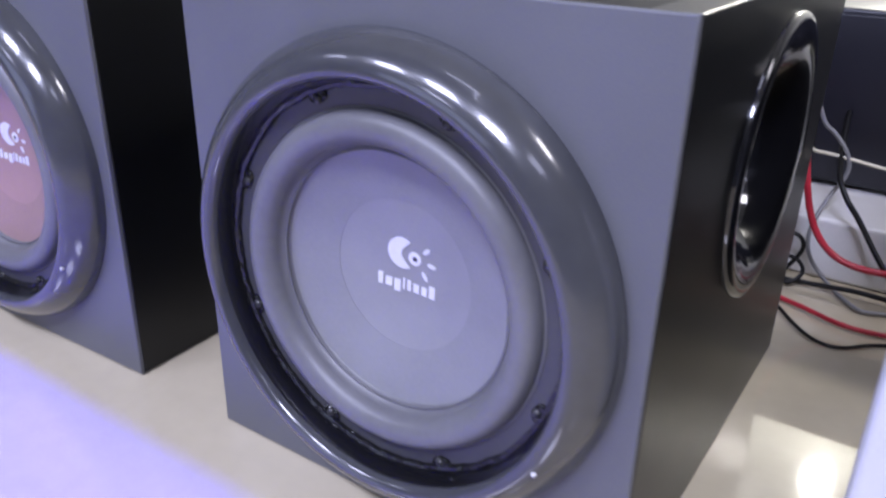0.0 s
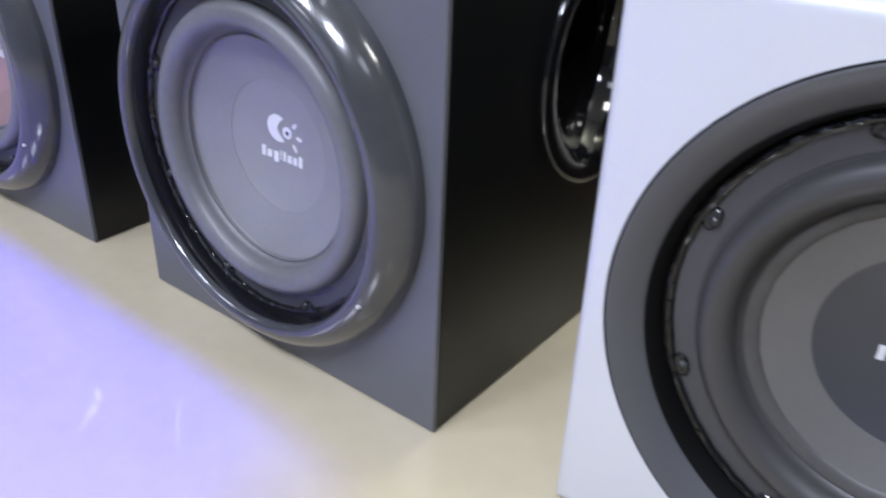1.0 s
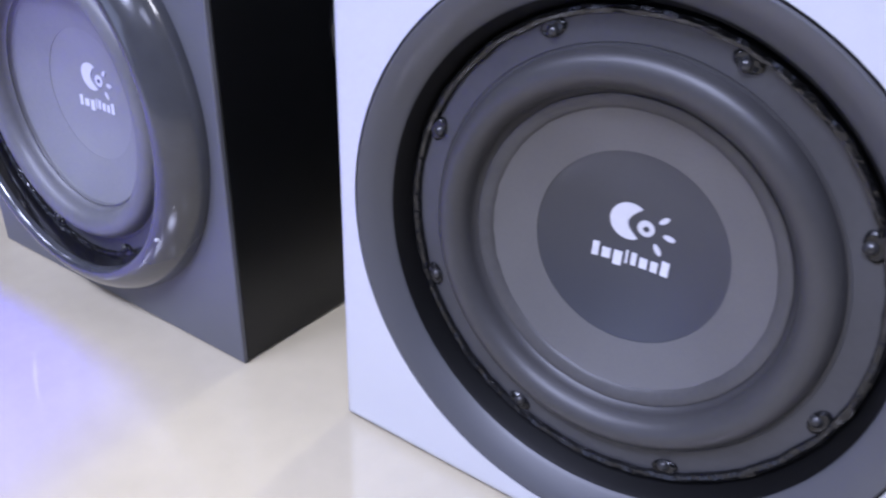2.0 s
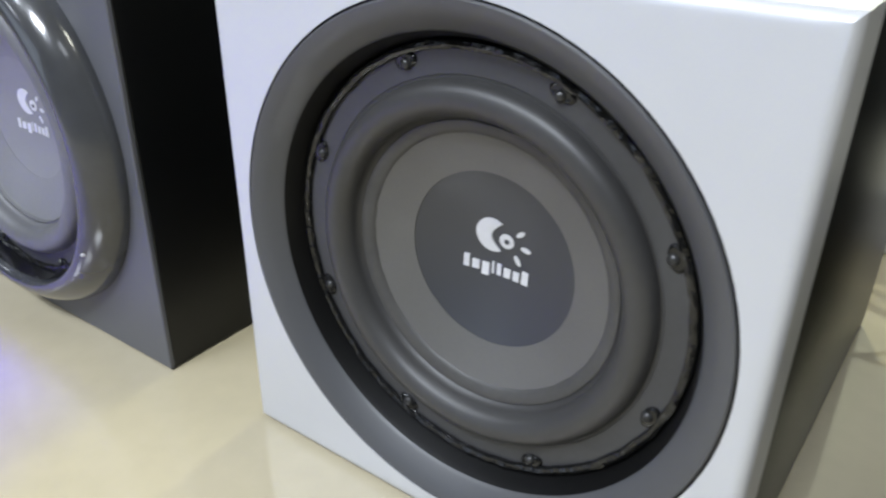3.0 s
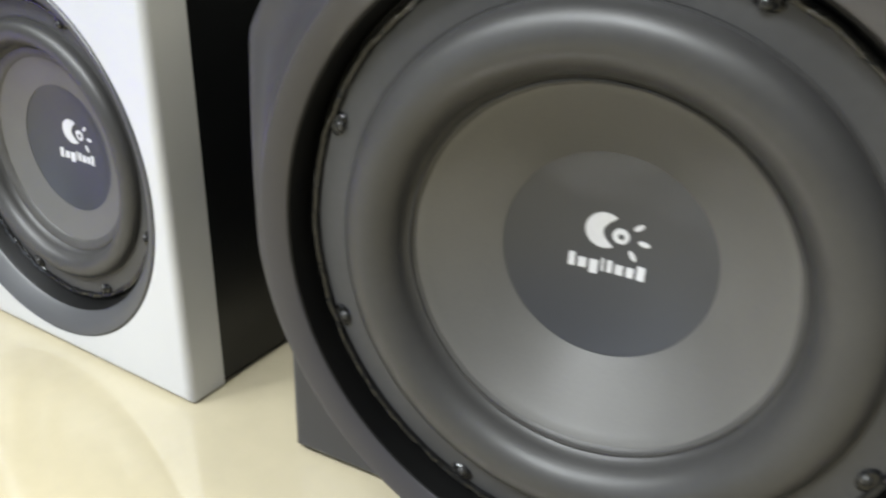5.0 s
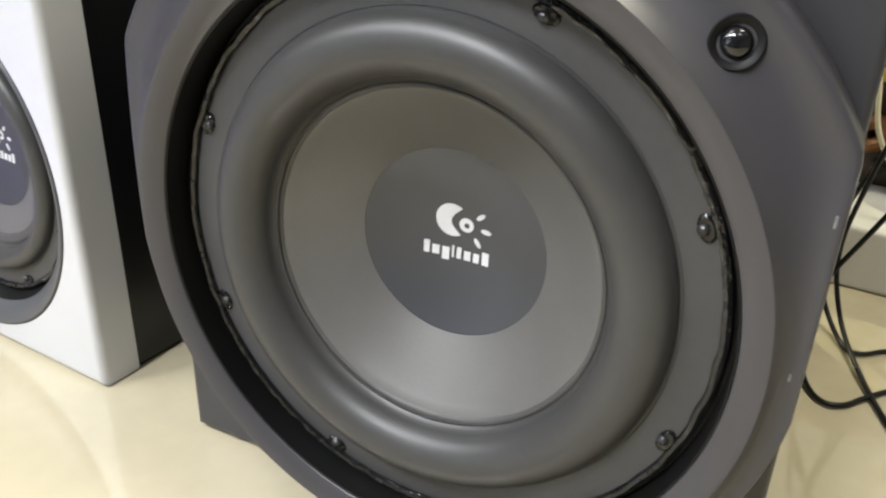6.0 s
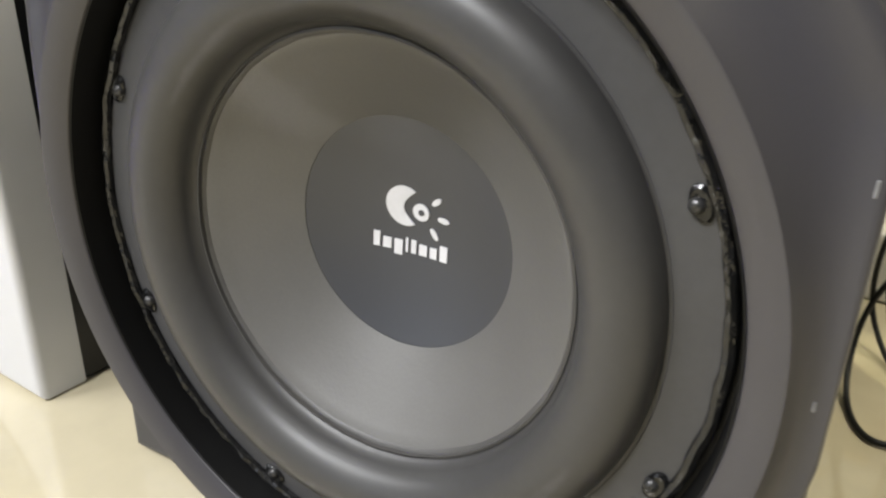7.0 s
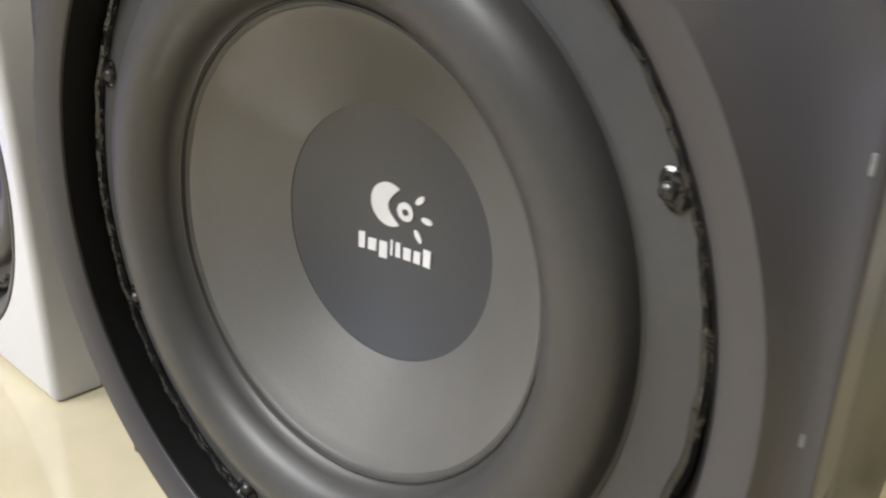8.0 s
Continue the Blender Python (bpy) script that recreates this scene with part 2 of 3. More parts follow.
def driver(parent, cu, cv, spec, cone_mat, cap_mat, rubber_mat, glue_mat):
    """Flange, screws, roll surround, cone and dished dust cap with a printed emblem."""
    at = Vector((cu, 0, cv))
    fw, f_out, f_in = spec["flange_w"], spec["flange_out"], spec["flange_in"]
    part("driver_flange", lathe(thin([(f_out, fw), (f_in + 0.0015, fw), (f_in, fw + 0.001)], 0.004), closed=True), FLANGE, parent, "dark pressed-steel driver flange", at)
    rng = random.Random(spec["seed"])
    ph = [rng.uniform(0, 6.28) for _ in range(4)]

    def lumpy(a, r, w):
        c, q = 90 * r * math.cos(a), 90 * r * math.sin(a)
        return (0.0008 * noise.noise((c + ph[0], q, ph[1])) + 0.0004 * noise.noise((4 * c, 4 * q, ph[2])),
                0.0009 * noise.noise((2.5 * c, 2.5 * q + ph[2], ph[3])))

    g = spec["gasket"]
    part("gasket", lathe([(g + 0.0023 * math.cos(t * math.pi / 4), fw - 0.0008 - 0.0023 * math.sin(t * math.pi / 4)) for t in range(8)], 320, True, lumpy),
         GASKET, parent, "shiny black sealing bead", at)
    first = lug = None
    for k in range(8):
        a = radians(22.5 + 45 * k)
        p = at + Vector((spec["screw_r"] * math.cos(a), fw - 0.0004, spec["screw_r"] * math.sin(a)))
        m = Matrix.Translation(p) @ Matrix.Rotation(-a, 4, "Y")
        if first is None:
            lug = part("screw_lug", screw_lug(0.0036), GASKET, parent, "", m @ Matrix.Translation((0.0012, 0, 0)))
            first = part("screw", screw_mesh(0.0027, 0.0022), STEEL, parent, "black cross-head screw", m @ Matrix.Translation((0, -0.0008, 0)))
        else:
            again(lug, m @ Matrix.Translation((0.0012, 0, 0)), parent)
            again(first, m @ Matrix.Translation((0, -0.0008, 0)) @ Matrix.Rotation(rng.uniform(0, 1.5), 4, "Y"), parent)
    c_out, cw = spec["cone_out"], spec["cone_w"]
    roll = [(f_in + 0.004, fw + 0.0006)] + arc(f_in, fw + 0.0002, c_out, cw, spec["rise"])
    part("surround", lathe(thin(roll + [(c_out - 0.0020, cw + 0.0016), (c_out - 0.0030, cw + 0.0026)], 0.0012), closed=True), rubber_mat, parent, "black rubber roll surround", at, angle=60)
    R, pw, dish = spec["cap_r"], spec["cap_w"], spec["dish"]
    lip = c_out - spec["glue"] + 0.002
    bead = [(c_out - 0.0024, cw + 0.0034), (c_out - 0.0024, cw + 0.0012), (c_out - 0.0034, cw + 0.0010), (lip + 0.0012, cw + 0.0030), (lip, cw + 0.0036), (lip - 0.0010, cw + 0.0054)]
    part("glue_ring", lathe(bead, closed=True, wobble=lambda a, r, w: (0.0003 * noise.noise((9 * math.cos(a), 9 * math.sin(a), r * 300)), 0)), glue_mat, parent, "dull glued joint ring", at, angle=60)
    n = 10
    prof = [(c_out + 0.001, cw + 0.0020), (lip, cw + 0.0042), (lip - 0.0012, cw + 0.0048)]
    for i in range(1, n + 1):
        f = i / n
        prof.append((lip - 0.0012 + (R - 0.001 - lip) * f, cw + 0.0048 + (pw - cw - 0.0048) * (f ** 0.95)))
    part("cone", lathe(thin(prof, 0.0012), closed=True), cone_mat, parent, "", at, angle=40)

    def surface(r):
        return pw + dish * (1 - min(1, r / R) ** 2)

    cap = part("dust_cap", lathe([(R + 0.0012, pw + 0.0012), (R + 0.0006, pw - 0.0004)] + [(R * (1 - i / 14), surface(R * (1 - i / 14)) - 0.0004) for i in range(15)]), cap_mat, parent, "", at)
    s = spec["emblem"]
    shapes = [crescent_shape(-0.0040 * s, 0.0105 * s, 0.0094 * s), disc_shape(0.0042 * s, 0.0090 * s, 0.0042 * s, 0.0040 * s)]
    for a, d in ((38, 0.0108), (-6, 0.0118), (-52, 0.0112)):
        t = radians(a)
        shapes.append(disc_shape(0.0040 * s + d * s * math.cos(t), 0.0090 * s + d * s * math.sin(t), 0.0030 * s, 0.0013 * s, 12, t))
    part("emblem", printed(shapes, surface), PRINT, cap, "silver printed crescent and rays")
    part("emblem_eye", printed([disc_shape(0.0045 * s, 0.0090 * s, 0.0015 * s, 0.0014 * s, 12)], surface, 0.0014), CAP, cap)
    x = -0.0200 * s
    for wd, lo, hi in ((0.0032, 0, 7.0), (0.0042, 0, 5.0), (0.0042, -2.0, 5.0), (0.0012, 0, 6.6), (0.0026, 0, 6.2), (0.0040, 0, 5.0), (0.0036, 0, 5.0), (0.0040, 0, 7.0)):
        z0, z1 = (-0.0112 + lo * 0.001) * s, (-0.0112 + hi * 0.001) * s
        part("wordmark_bar", printed([[(x, z0), (x + wd * s, z0), (x + wd * s, z1), (x, z1)]], surface), PRINT, cap, "plain silver bar")
        x += (wd + 0.0016) * s
    return cap


def feet(parent, W, D, h, inset=0.03):
    first = None
    for x in (inset, W - inset):
        for y in (inset + 0.02, D - inset):
            m = Matrix.Translation((x, y, h)) @ Matrix.Rotation(math.pi / 2, 4, "X")
            if first is None:
                first = part("foot", lathe([(0, h), (0.011, h), (0.012, h * 0.6), (0.012, -0.001)], 20), FOOT, parent, "", m)
            else:
                again(first, m, parent)


# ---- setting ----
def setting(name, bm, mat, label, category, smooth=False):
    return tagged(part(name, bm, mat, smooth=smooth), label, category, kind="structure")


setting("table_top", box(-2.3, 2.3, -1.1, 1.29, -0.035, 0.0, 0.003), TABLE, "glossy cream laminate display table top", "table top")
LEDGE_Y, LEDGE_Z = 0.478, 0.0605
setting("ledge", box(-2.3, 2.3, LEDGE_Y, 1.29, 0.0005, LEDGE_Z, 0.004), WHITE_PLASTIC, "raised white ledge along the back of the table", "ledge")
setting("wall_back", box(-2.6, 2.6, 1.30, 1.40, -0.75, CEILING_Z), WALL, "plain pale painted wall behind the table", "wall")
setting("wall_front", box(-3.4, 2.6, -3.6, -3.5, -0.75, CEILING_Z), DARK_WALL, "plain grey wall across the shop", "wall")
setting("wall_left", box(-3.5, -3.4, -3.6, 1.40, -0.75, CEILING_Z), DARK_WALL, "plain grey side wall of the shop", "wall")
setting("wall_right", box(2.6, 2.7, -3.6, 1.40, -0.75, CEILING_Z), DARK_WALL, "plain grey side wall of the shop", "wall")
setting("floor", box(-3.5, 2.7, -3.6, 1.40, -0.80, -0.75), GROUND, "dark plain shop floor below the table", "floor")
setting("ceiling", box(-3.5, 2.7, -3.6, 1.40, CEILING_Z + 0.001, CEILING_Z + 0.06), CEILING, "plain off-white painted ceiling", "ceiling")


def ceiling_light(x, y):
    base = tagged(new("ceiling_light"), "square white flat ceiling light panel", "ceiling light", "ceiling lights")
    base.matrix_basis = Matrix.Translation((x, y, CEILING_Z))
    for sx, sy, hx, hy in ((0.222, 0, 0.012, 0.234), (-0.222, 0, 0.012, 0.234), (0, 0.222, 0.210, 0.012), (0, -0.222, 0.210, 0.012)):
        part("frame_bar", box(sx - hx, sx + hx, sy - hy, sy + hy, -0.032, 0, 0.002), WHITE_PLASTIC, base)
    part("diffuser", box(-0.208, 0.208, -0.208, 0.208, -0.022, -0.002), LAMP_FACE, base)
    return base


for px, py, watts in PANELS:
    ceiling_light(px, py)


def beam_cutter():
    """Unseen board under the blue spotlight, added to cut its beam along the front of the row."""
    base = tagged(new("spotlight"), "unseen black board added to cut the blue spotlight beam straight", "spotlight")
    base.matrix_basis = Matrix.Translation(BLUE_EYE)
    t = 0.28
    edge_y = (-0.055 - BLUE_EYE.y) * t
    # added blocker: its straight edge shapes the blue patch on the table
    part("beam_blocker", box(-0.5, 0.5, edge_y, edge_y + 0.25, -BLUE_EYE.z * t - 0.002, -BLUE_EYE.z * t), DEVICE, base)
    part("hanger", box(-0.012, 0.012, 0.03, 0.054, 0.02, CEILING_Z - BLUE_EYE.z, 0.002), DEVICE, base)
    part("bracket", box(-0.012, 0.012, edge_y + 0.03, edge_y + 0.05, -BLUE_EYE.z * t, 0.05, 0.002), DEVICE, base)


beam_cutter()

# ---- the subwoofers ----
SMALL = dict(flange_w=-0.0047, flange_out=0.1065, flange_in=0.0925, gasket=0.1045, screw_r=0.100, cone_out=0.0745, cone_w=-0.002,
             rise=0.010, cap_r=0.0452, cap_w=0.0115, dish=0.007, emblem=0.98, seed=3, glue=0.005)


def gloss_ring_subwoofer(m, label, cone_mat, cap_mat, group):
    """Charcoal box with a fat glossy ring on its front and a flared port in its side."""
    W, H, D = 0.280, 0.2936, 0.321
    base = tagged(new("subwoofer"), label, "subwoofer", group)
    base.matrix_basis = m
    cu, cv, h = 0.1398, 0.1455, 0.001
    part("front_panel", panel_with_hole(W, H, 0.0030, cu, cv, 0.108, 0.0012, 0.0030, h), CHARCOAL, base, "charcoal vinyl front panel")
    port_c, port_v, pr = 0.172, 0.197, 0.0815
    port_cabinet(base, W, H, D, port_c, port_v, 0.072, h)
    prof = [(0.1300, 0.0005), (0.1300, -0.0035), (0.1290, -0.0075), (0.1270, -0.0118), (0.1240, -0.0160), (0.1200, -0.0200), (0.1160, -0.0226),
            (0.1125, -0.0235), (0.1100, -0.0227), (0.1086, -0.0200), (0.1080, -0.0170), (0.1080, 0.0060), (0.1095, 0.0060)]
    part("trim_ring", lathe(prof + [(0.128, 0.0005)], 180, True), GLOSS, base, "fat glossy black trim ring", Vector((cu, 0, cv)), angle=50)
    part("inner_wall", lathe([(0.1079, -0.0178), (0.1062, -0.0110), (0.1060, -0.0100), (0.1050, -0.0045), (0.1079, -0.0040)], 160, True), PORT_GLOSS, base, "glossy black stepped inner wall", Vector((cu, 0, cv)))
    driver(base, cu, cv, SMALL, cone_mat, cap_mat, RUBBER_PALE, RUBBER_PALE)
    # tiny pale raised speck at the lower right of the ring
    pale_speck = [(0, -0.0014), (0.0008, -0.0012), (0.0012, -0.0004), (0.0013, 0.0010)]
    part("pale_speck", lathe(pale_speck, 16), PRINT, base, "tiny pale speck on the ring", (cu + 0.1010, -0.0222, cv - 0.0595))
    # port: turned round the x axis of the side
    turn = Matrix.Translation((W, port_c, port_v)) @ Matrix.Rotation(math.pi / 2, 4, "Z")
    flare = [(pr, 0.0005), (pr, -0.0015), (pr - 0.0012, -0.0035), (pr - 0.0045, -0.0042)]
    for i in range(1, 15):
        f = i / 14
        flare.append((pr - 0.0045 - 0.037 * math.sin(f * math.pi / 2), -0.0042 + 0.052 * (1 - math.cos(f * math.pi / 2))))
    r_end = flare[-1][0]
    flare += [(r_end, 0.14), (0, 0.14)]
    part("port", lathe(flare, 120), PORT_GLOSS, base, "glossy black flared port", turn, angle=60)
    feet(base, W, D, h)
    return base


def port_cabinet(base, W, H, D, pc, pv, R, h):
    """Cabinet panels behind the front panel; the hole for the port goes through the side."""
    y0 = 0.0032
    side = panel_with_hole(D - y0, H, 0.02, pc - y0, pv, R, 0.0012, 0.02, h)
    part("side_panel", side, BLACK_VINYL, base, "black vinyl side panel", Matrix.Translation((W, y0, 0)) @ Matrix.Rotation(math.pi / 2, 4, "Z"))
    part("side_panel", box(0, 0.02, y0, D, h, H, 0.001), BLACK_VINYL, base, "black vinyl side panel")
    part("back_panel", box(0.0202, W - 0.0202, D - 0.02, D, h, H - 0.0005, 0.0005), BLACK_VINYL, base)
    part("top_panel", box(0.0202, W - 0.0202, y0, D - 0.0202, H - 0.02, H - 0.0005, 0.0005), BLACK_VINYL, base)
    part("bottom_panel", box(0.0202, W - 0.0202, y0, D - 0.0202, h, h + 0.02, 0.0005), BLACK_VINYL, base)


def open_cabinet(x0, x1, y0, y1, z0, z1, wall=0.016, bevel=0.002):
    """One box with a wall thickness, open to the front."""
    bm = bmesh.new()
    outer = [[bm.verts.new((x, y, z)) for x, z in ((x0, z0), (x1, z0), (x1, z1), (x0, z1))] for y in (y0, y1)]
    a, b = x0 + wall, x1 - wall
    inner = [[bm.verts.new((x, y, z)) for x, z in ((a, z0 + wall), (b, z0 + wall), (b, z1 - wall), (a, z1 - wall))] for y in (y0, y1 - wall)]
    for k in range(4):
        j = (k + 1) % 4
        bm.faces.new((outer[0][k], outer[0][j], outer[1][j], outer[1][k]))
        bm.faces.new((inner[0][k], inner[0][j], inner[1][j], inner[1][k]))
        bm.faces.new((outer[0][k], outer[0][j], inner[0][j], inner[0][k]))
    bm.faces.new(outer[1])
    bm.faces.new(inner[1])
    edges = [e for e in bm.edges if all(v in outer[0] + outer[1] for v in e.verts)]
    bmesh.ops.bevel(bm, geom=edges, offset=bevel, segments=3, profile=0.5, affect="EDGES")
    return bm


gloss_ring_subwoofer(pose(-0.7339, -0.0188, 0, 0, 0, 2.3), "charcoal subwoofer with glossy ring and rosy cone on the table", CONE_ROSE, CAP_ROSE, "subwoofers in the row")
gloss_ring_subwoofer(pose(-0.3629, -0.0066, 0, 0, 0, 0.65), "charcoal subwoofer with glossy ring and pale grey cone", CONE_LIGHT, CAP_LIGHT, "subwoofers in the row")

WHITE_SPEC = dict(flange_w=0.0207, flange_out=0.1040, flange_in=0.0915, gasket=0.1056, screw_r=0.100, cone_out=0.0745, cone_w=0.0232,
                  rise=0.0092, cap_r=0.0478, cap_w=0.0345, dish=0.0095, emblem=0.97, seed=5, glue=0.0105)


def silver_subwoofer(m):
    W, H, D1, D = 0.282, 0.2825, 0.0309, 0.3467
    base = tagged(new("subwoofer"), "silver-fronted black subwoofer with satin black driver ring", "subwoofer", "subwoofers in the row")
    base.matrix_basis = m
    cu, cv, h = 0.1416, 0.1426, 0.0015
    part("front_panel", panel_with_hole(W, H, D1, cu, cv, 0.1292, 0.0055, D1, h), SILVER, base, "silver-painted front panel with rounded edges")
    part("cabinet", open_cabinet(0.0015, W - 0.0015, D1 + 0.0003, D, h, H - 0.002), BLACK_VINYL, base, "black vinyl-wrapped cabinet")
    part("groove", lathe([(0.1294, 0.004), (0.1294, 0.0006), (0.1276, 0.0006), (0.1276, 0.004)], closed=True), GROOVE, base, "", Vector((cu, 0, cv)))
    prof = [(0.1280, 0.012), (0.1280, 0.0000), (0.1272, -0.0008), (0.1240, 0.0002), (0.1190, 0.0035), (0.1145, 0.0078), (0.1128, 0.0095),
            (0.1116, 0.0125), (0.1090, 0.0200), (0.1090, 0.026)]
    part("trim_ring", lathe(prof, 160, True), SATIN, base, "satin black bevelled trim ring", Vector((cu, 0, cv)), angle=40)
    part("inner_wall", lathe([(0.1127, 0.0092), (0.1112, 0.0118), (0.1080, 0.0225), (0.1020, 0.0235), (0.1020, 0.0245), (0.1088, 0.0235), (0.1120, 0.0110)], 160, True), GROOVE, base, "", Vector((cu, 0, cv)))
    driver(base, cu, cv, WHITE_SPEC, CONE, CAP, RUBBER, GLUE)
    feet(base, W, D, h)
    return base


silver_subwoofer(pose(0, 0, 0))

BIG_SPEC = dict(flange_w=0.0153, flange_out=0.1368, flange_in=0.1200, gasket=0.1388, screw_r=0.1326, cone_out=0.0905, cone_w=0.0178,
                rise=0.0140, cap_r=0.0533, cap_w=0.0468, dish=0.010, emblem=0.97, seed=9, glue=0.0065)
PODS = ((-0.1235, 0.1245), (0.1223, 0.1228))


def shield_radius(a):
    """Outline of the front shield: a wide arch round the two upper pegs with straight flanks, a tighter circle below."""
    c, s = math.cos(a), math.sin(a)
    k = min(1.0, max(0.0, (s + 0.10) / 0.22))
    k = k * k * (3 - 2 * k)
    return min(0.1705 + (0.1920 - 0.1705) * k, 0.1695 / max(abs(c), 1e-3))


def shield_depth(a, f):
    """Depth of the shield at a share f of the way from the ring's crest to the outline: it dips and comes forward again."""
    wide = (shield_radius(a) - 0.1576) / 0.0344
    edge = 0.0020 + 0.0060 * wide
    dip = 0.0035 + 0.0045 * wide
    return -0.0046 + (edge + 0.0046) * f + dip * math.sin(math.pi * f ** 0.8)


def shield_mesh(n=240):
    bm = bmesh.new()
    loops = []
    inner = [(0.1400, 0.0200), (0.1450, 0.0170), (0.1456, 0.0020), (0.1456, 0.0004), (0.1462, -0.0002), (0.1562, -0.0045), (0.1576, -0.0046)]
    for r, w in inner:
        loops.append([bm.verts.new((r * math.cos(2 * math.pi * k / n), w, r * math.sin(2 * math.pi * k / n))) for k in range(n)])
    # share of the way from the ring's crest to the outline, and how far the rim rolls back there
    for f, back in ((0.05, 0), (0.14, 0), (0.26, 0), (0.40, 0), (0.55, 0), (0.70, 0), (0.83, 0), (0.92, 0.0002), (0.97, 0.0010), (0.992, 0.0026), (1.0, 0.0060), (1.0, 0.0300)):
        ring = []
        for k in range(n):
            a = 2 * math.pi * k / n
            r = 0.1576 + (shield_radius(a) - 0.1576) * f
            ring.append(bm.verts.new((r * math.cos(a), min(shield_depth(a, f) + back, 0.0300), r * math.sin(a))))
        loops.append(ring)
    for a, b in zip(loops, loops[1:] + loops[:1]):
        for k in range(n):
            j = (k + 1) % n
            bm.faces.new((a[k], a[j], b[j], b[k]))
    return bm


def big_subwoofer(m):
    base = tagged(new("subwoofer"), "large dark grey subwoofer with a round shield and two round pegs", "subwoofer", "subwoofers in the row")
    base.matrix_basis = m
    x0, x1, y0, H, D, h = -0.0265, 0.3145, 0.0286, 0.385, 0.38, 0.004
    cu, cv = 0.1457, 0.1705
    front = panel_with_hole(x1 - x0, H, 0.016, cu - x0, cv, 0.150, 0.004, 0.016, h)
    part("front_panel", front, BAFFLE, base, "dark grey satin front panel", (x0, y0, 0))
    part("cabinet", open_cabinet(x0 + 0.001, x1 - 0.001, y0 + 0.0163, D, h, H), BLACK_VINYL, base, "black vinyl-wrapped cabinet")
    part("shield", shield_mesh(), SHIELD, base, "moulded grey plastic driver shield", Vector((cu, 0, cv)), angle=50)
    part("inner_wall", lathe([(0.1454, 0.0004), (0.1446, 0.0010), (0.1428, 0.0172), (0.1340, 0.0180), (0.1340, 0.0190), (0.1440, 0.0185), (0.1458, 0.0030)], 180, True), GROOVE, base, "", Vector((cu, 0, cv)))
    driver(base, cu, cv, BIG_SPEC, CONE, CAP, RUBBER, GLUE)
    for px, pz in PODS:
        # each peg stands square to the slope of the shield
        ang, r = math.atan2(pz, px), math.hypot(px, pz)
        span = shield_radius(ang) - 0.1576
        f = (r - 0.1576) / span
        slope = (shield_depth(ang, f + 0.1) - shield_depth(ang, f - 0.1)) / (0.2 * span)
        lean = Vector((0, -1, 0)).rotation_difference(Vector((slope * math.cos(ang), -1, slope * math.sin(ang)))).to_matrix().to_4x4()
        m = Matrix.Translation((cu + px, shield_depth(ang, f) - 0.0019, cv + pz)) @ lean
        part("peg_socket", lathe([(0.0097, 0.006), (0.0097, 0.0002), (0.0091, -0.0005), (0.0080, -0.0003), (0.0066, 0.0006), (0.0060, 0.006)], 40, True), GROOVE, base, "black recess round the peg", m)
        part("peg", lathe([(0, -0.0020), (0.0018, -0.0019), (0.0036, -0.0013), (0.0050, -0.0001), (0.0058, 0.0014), (0.0062, 0.0040)], 40), PORT_GLOSS, base, "round shiny black peg", m)
    for dx, dz, ln in ((0.1660, 0.0665, 0.0030), (0.1645, 0.0025, 0.0022), (0.1395, -0.0790, 0.0012)):
        ang = math.atan2(dz, dx)
        f = (math.hypot(dx, dz) - 0.1576) / (shield_radius(ang) - 0.1576)
        part("scuff", box(-0.0006, 0.0006, -0.0003, 0.0012, -ln * 0.8, ln * 0.8, 0.0003), SCUFF, base, "small pale scuff", (cu + dx, shield_depth(ang, f), cv + dz))
    for x in (x0 + 0.03, x1 - 0.03):
        for y in (y0 + 0.04, D - 0.04):
            part("foot", box(x - 0.012, x + 0.012, y - 0.012, y + 0.012, 0.0, h + 0.001, 0.001), FOOT, base)
    return base


big_subwoofer(pose(0.3963, -0.0207, 0, 0, 0, 3.84))


# ---- things behind the row ----
def cable(name, pts, r, mat, label, group="loose cables"):
    cu = bpy.data.curves.new(name, "CURVE")
    cu.dimensions, cu.bevel_depth, cu.bevel_resolution, cu.resolution_u = "3D", r, 3, 10
    sp = cu.splines.new("NURBS")
    sp.points.add(len(pts) - 1)
    for p, q in zip(sp.points, pts):
        p.co = (*q, 1)
    sp.use_endpoint_u, sp.order_u = True, 3
    cu.materials.append(mat)
    return tagged(new(name, cu), label, "cable", group)


def device(name, x0, x1, y0, y1, z0, z1, mat, label, category):
    base = tagged(new(name), label, category)
    base.matrix_basis = Matrix.Translation((x0, y0, z0))
    part("body", box(0, x1 - x0, 0.003, y1 - y0, 0.004, z1 - z0, 0.004), mat, base)
    part("front_plate", box(0.004, x1 - x0 - 0.004, 0, 0.0028, 0.008, z1 - z0 - 0.006, 0.001), mat, base)
    for fx in (0.02, x1 - x0 - 0.02):
        for fy in (0.02, y1 - y0 - 0.02):
            part("foot", box(fx - 0.008, fx + 0.008, fy - 0.008, fy + 0.008, 0, 0.005, 0.001), FOOT, base)
    return base


device("amplifier", -0.46, 0.06, 0.575, 0.80, LEDGE_Z, 0.238, DEVICE, "plain black metal amplifier on the white ledge", "amplifier")
device("power_adapter", 0.14, 0.47, 0.69, 0.82, LEDGE_Z, 0.128, GREY_BOX, "low grey box on the white ledge", "box")
device("receiver", 0.10, 0.52, 0.90, 1.15, LEDGE_Z, 0.26, DEVICE, "plain black metal receiver on the white ledge", "receiver")


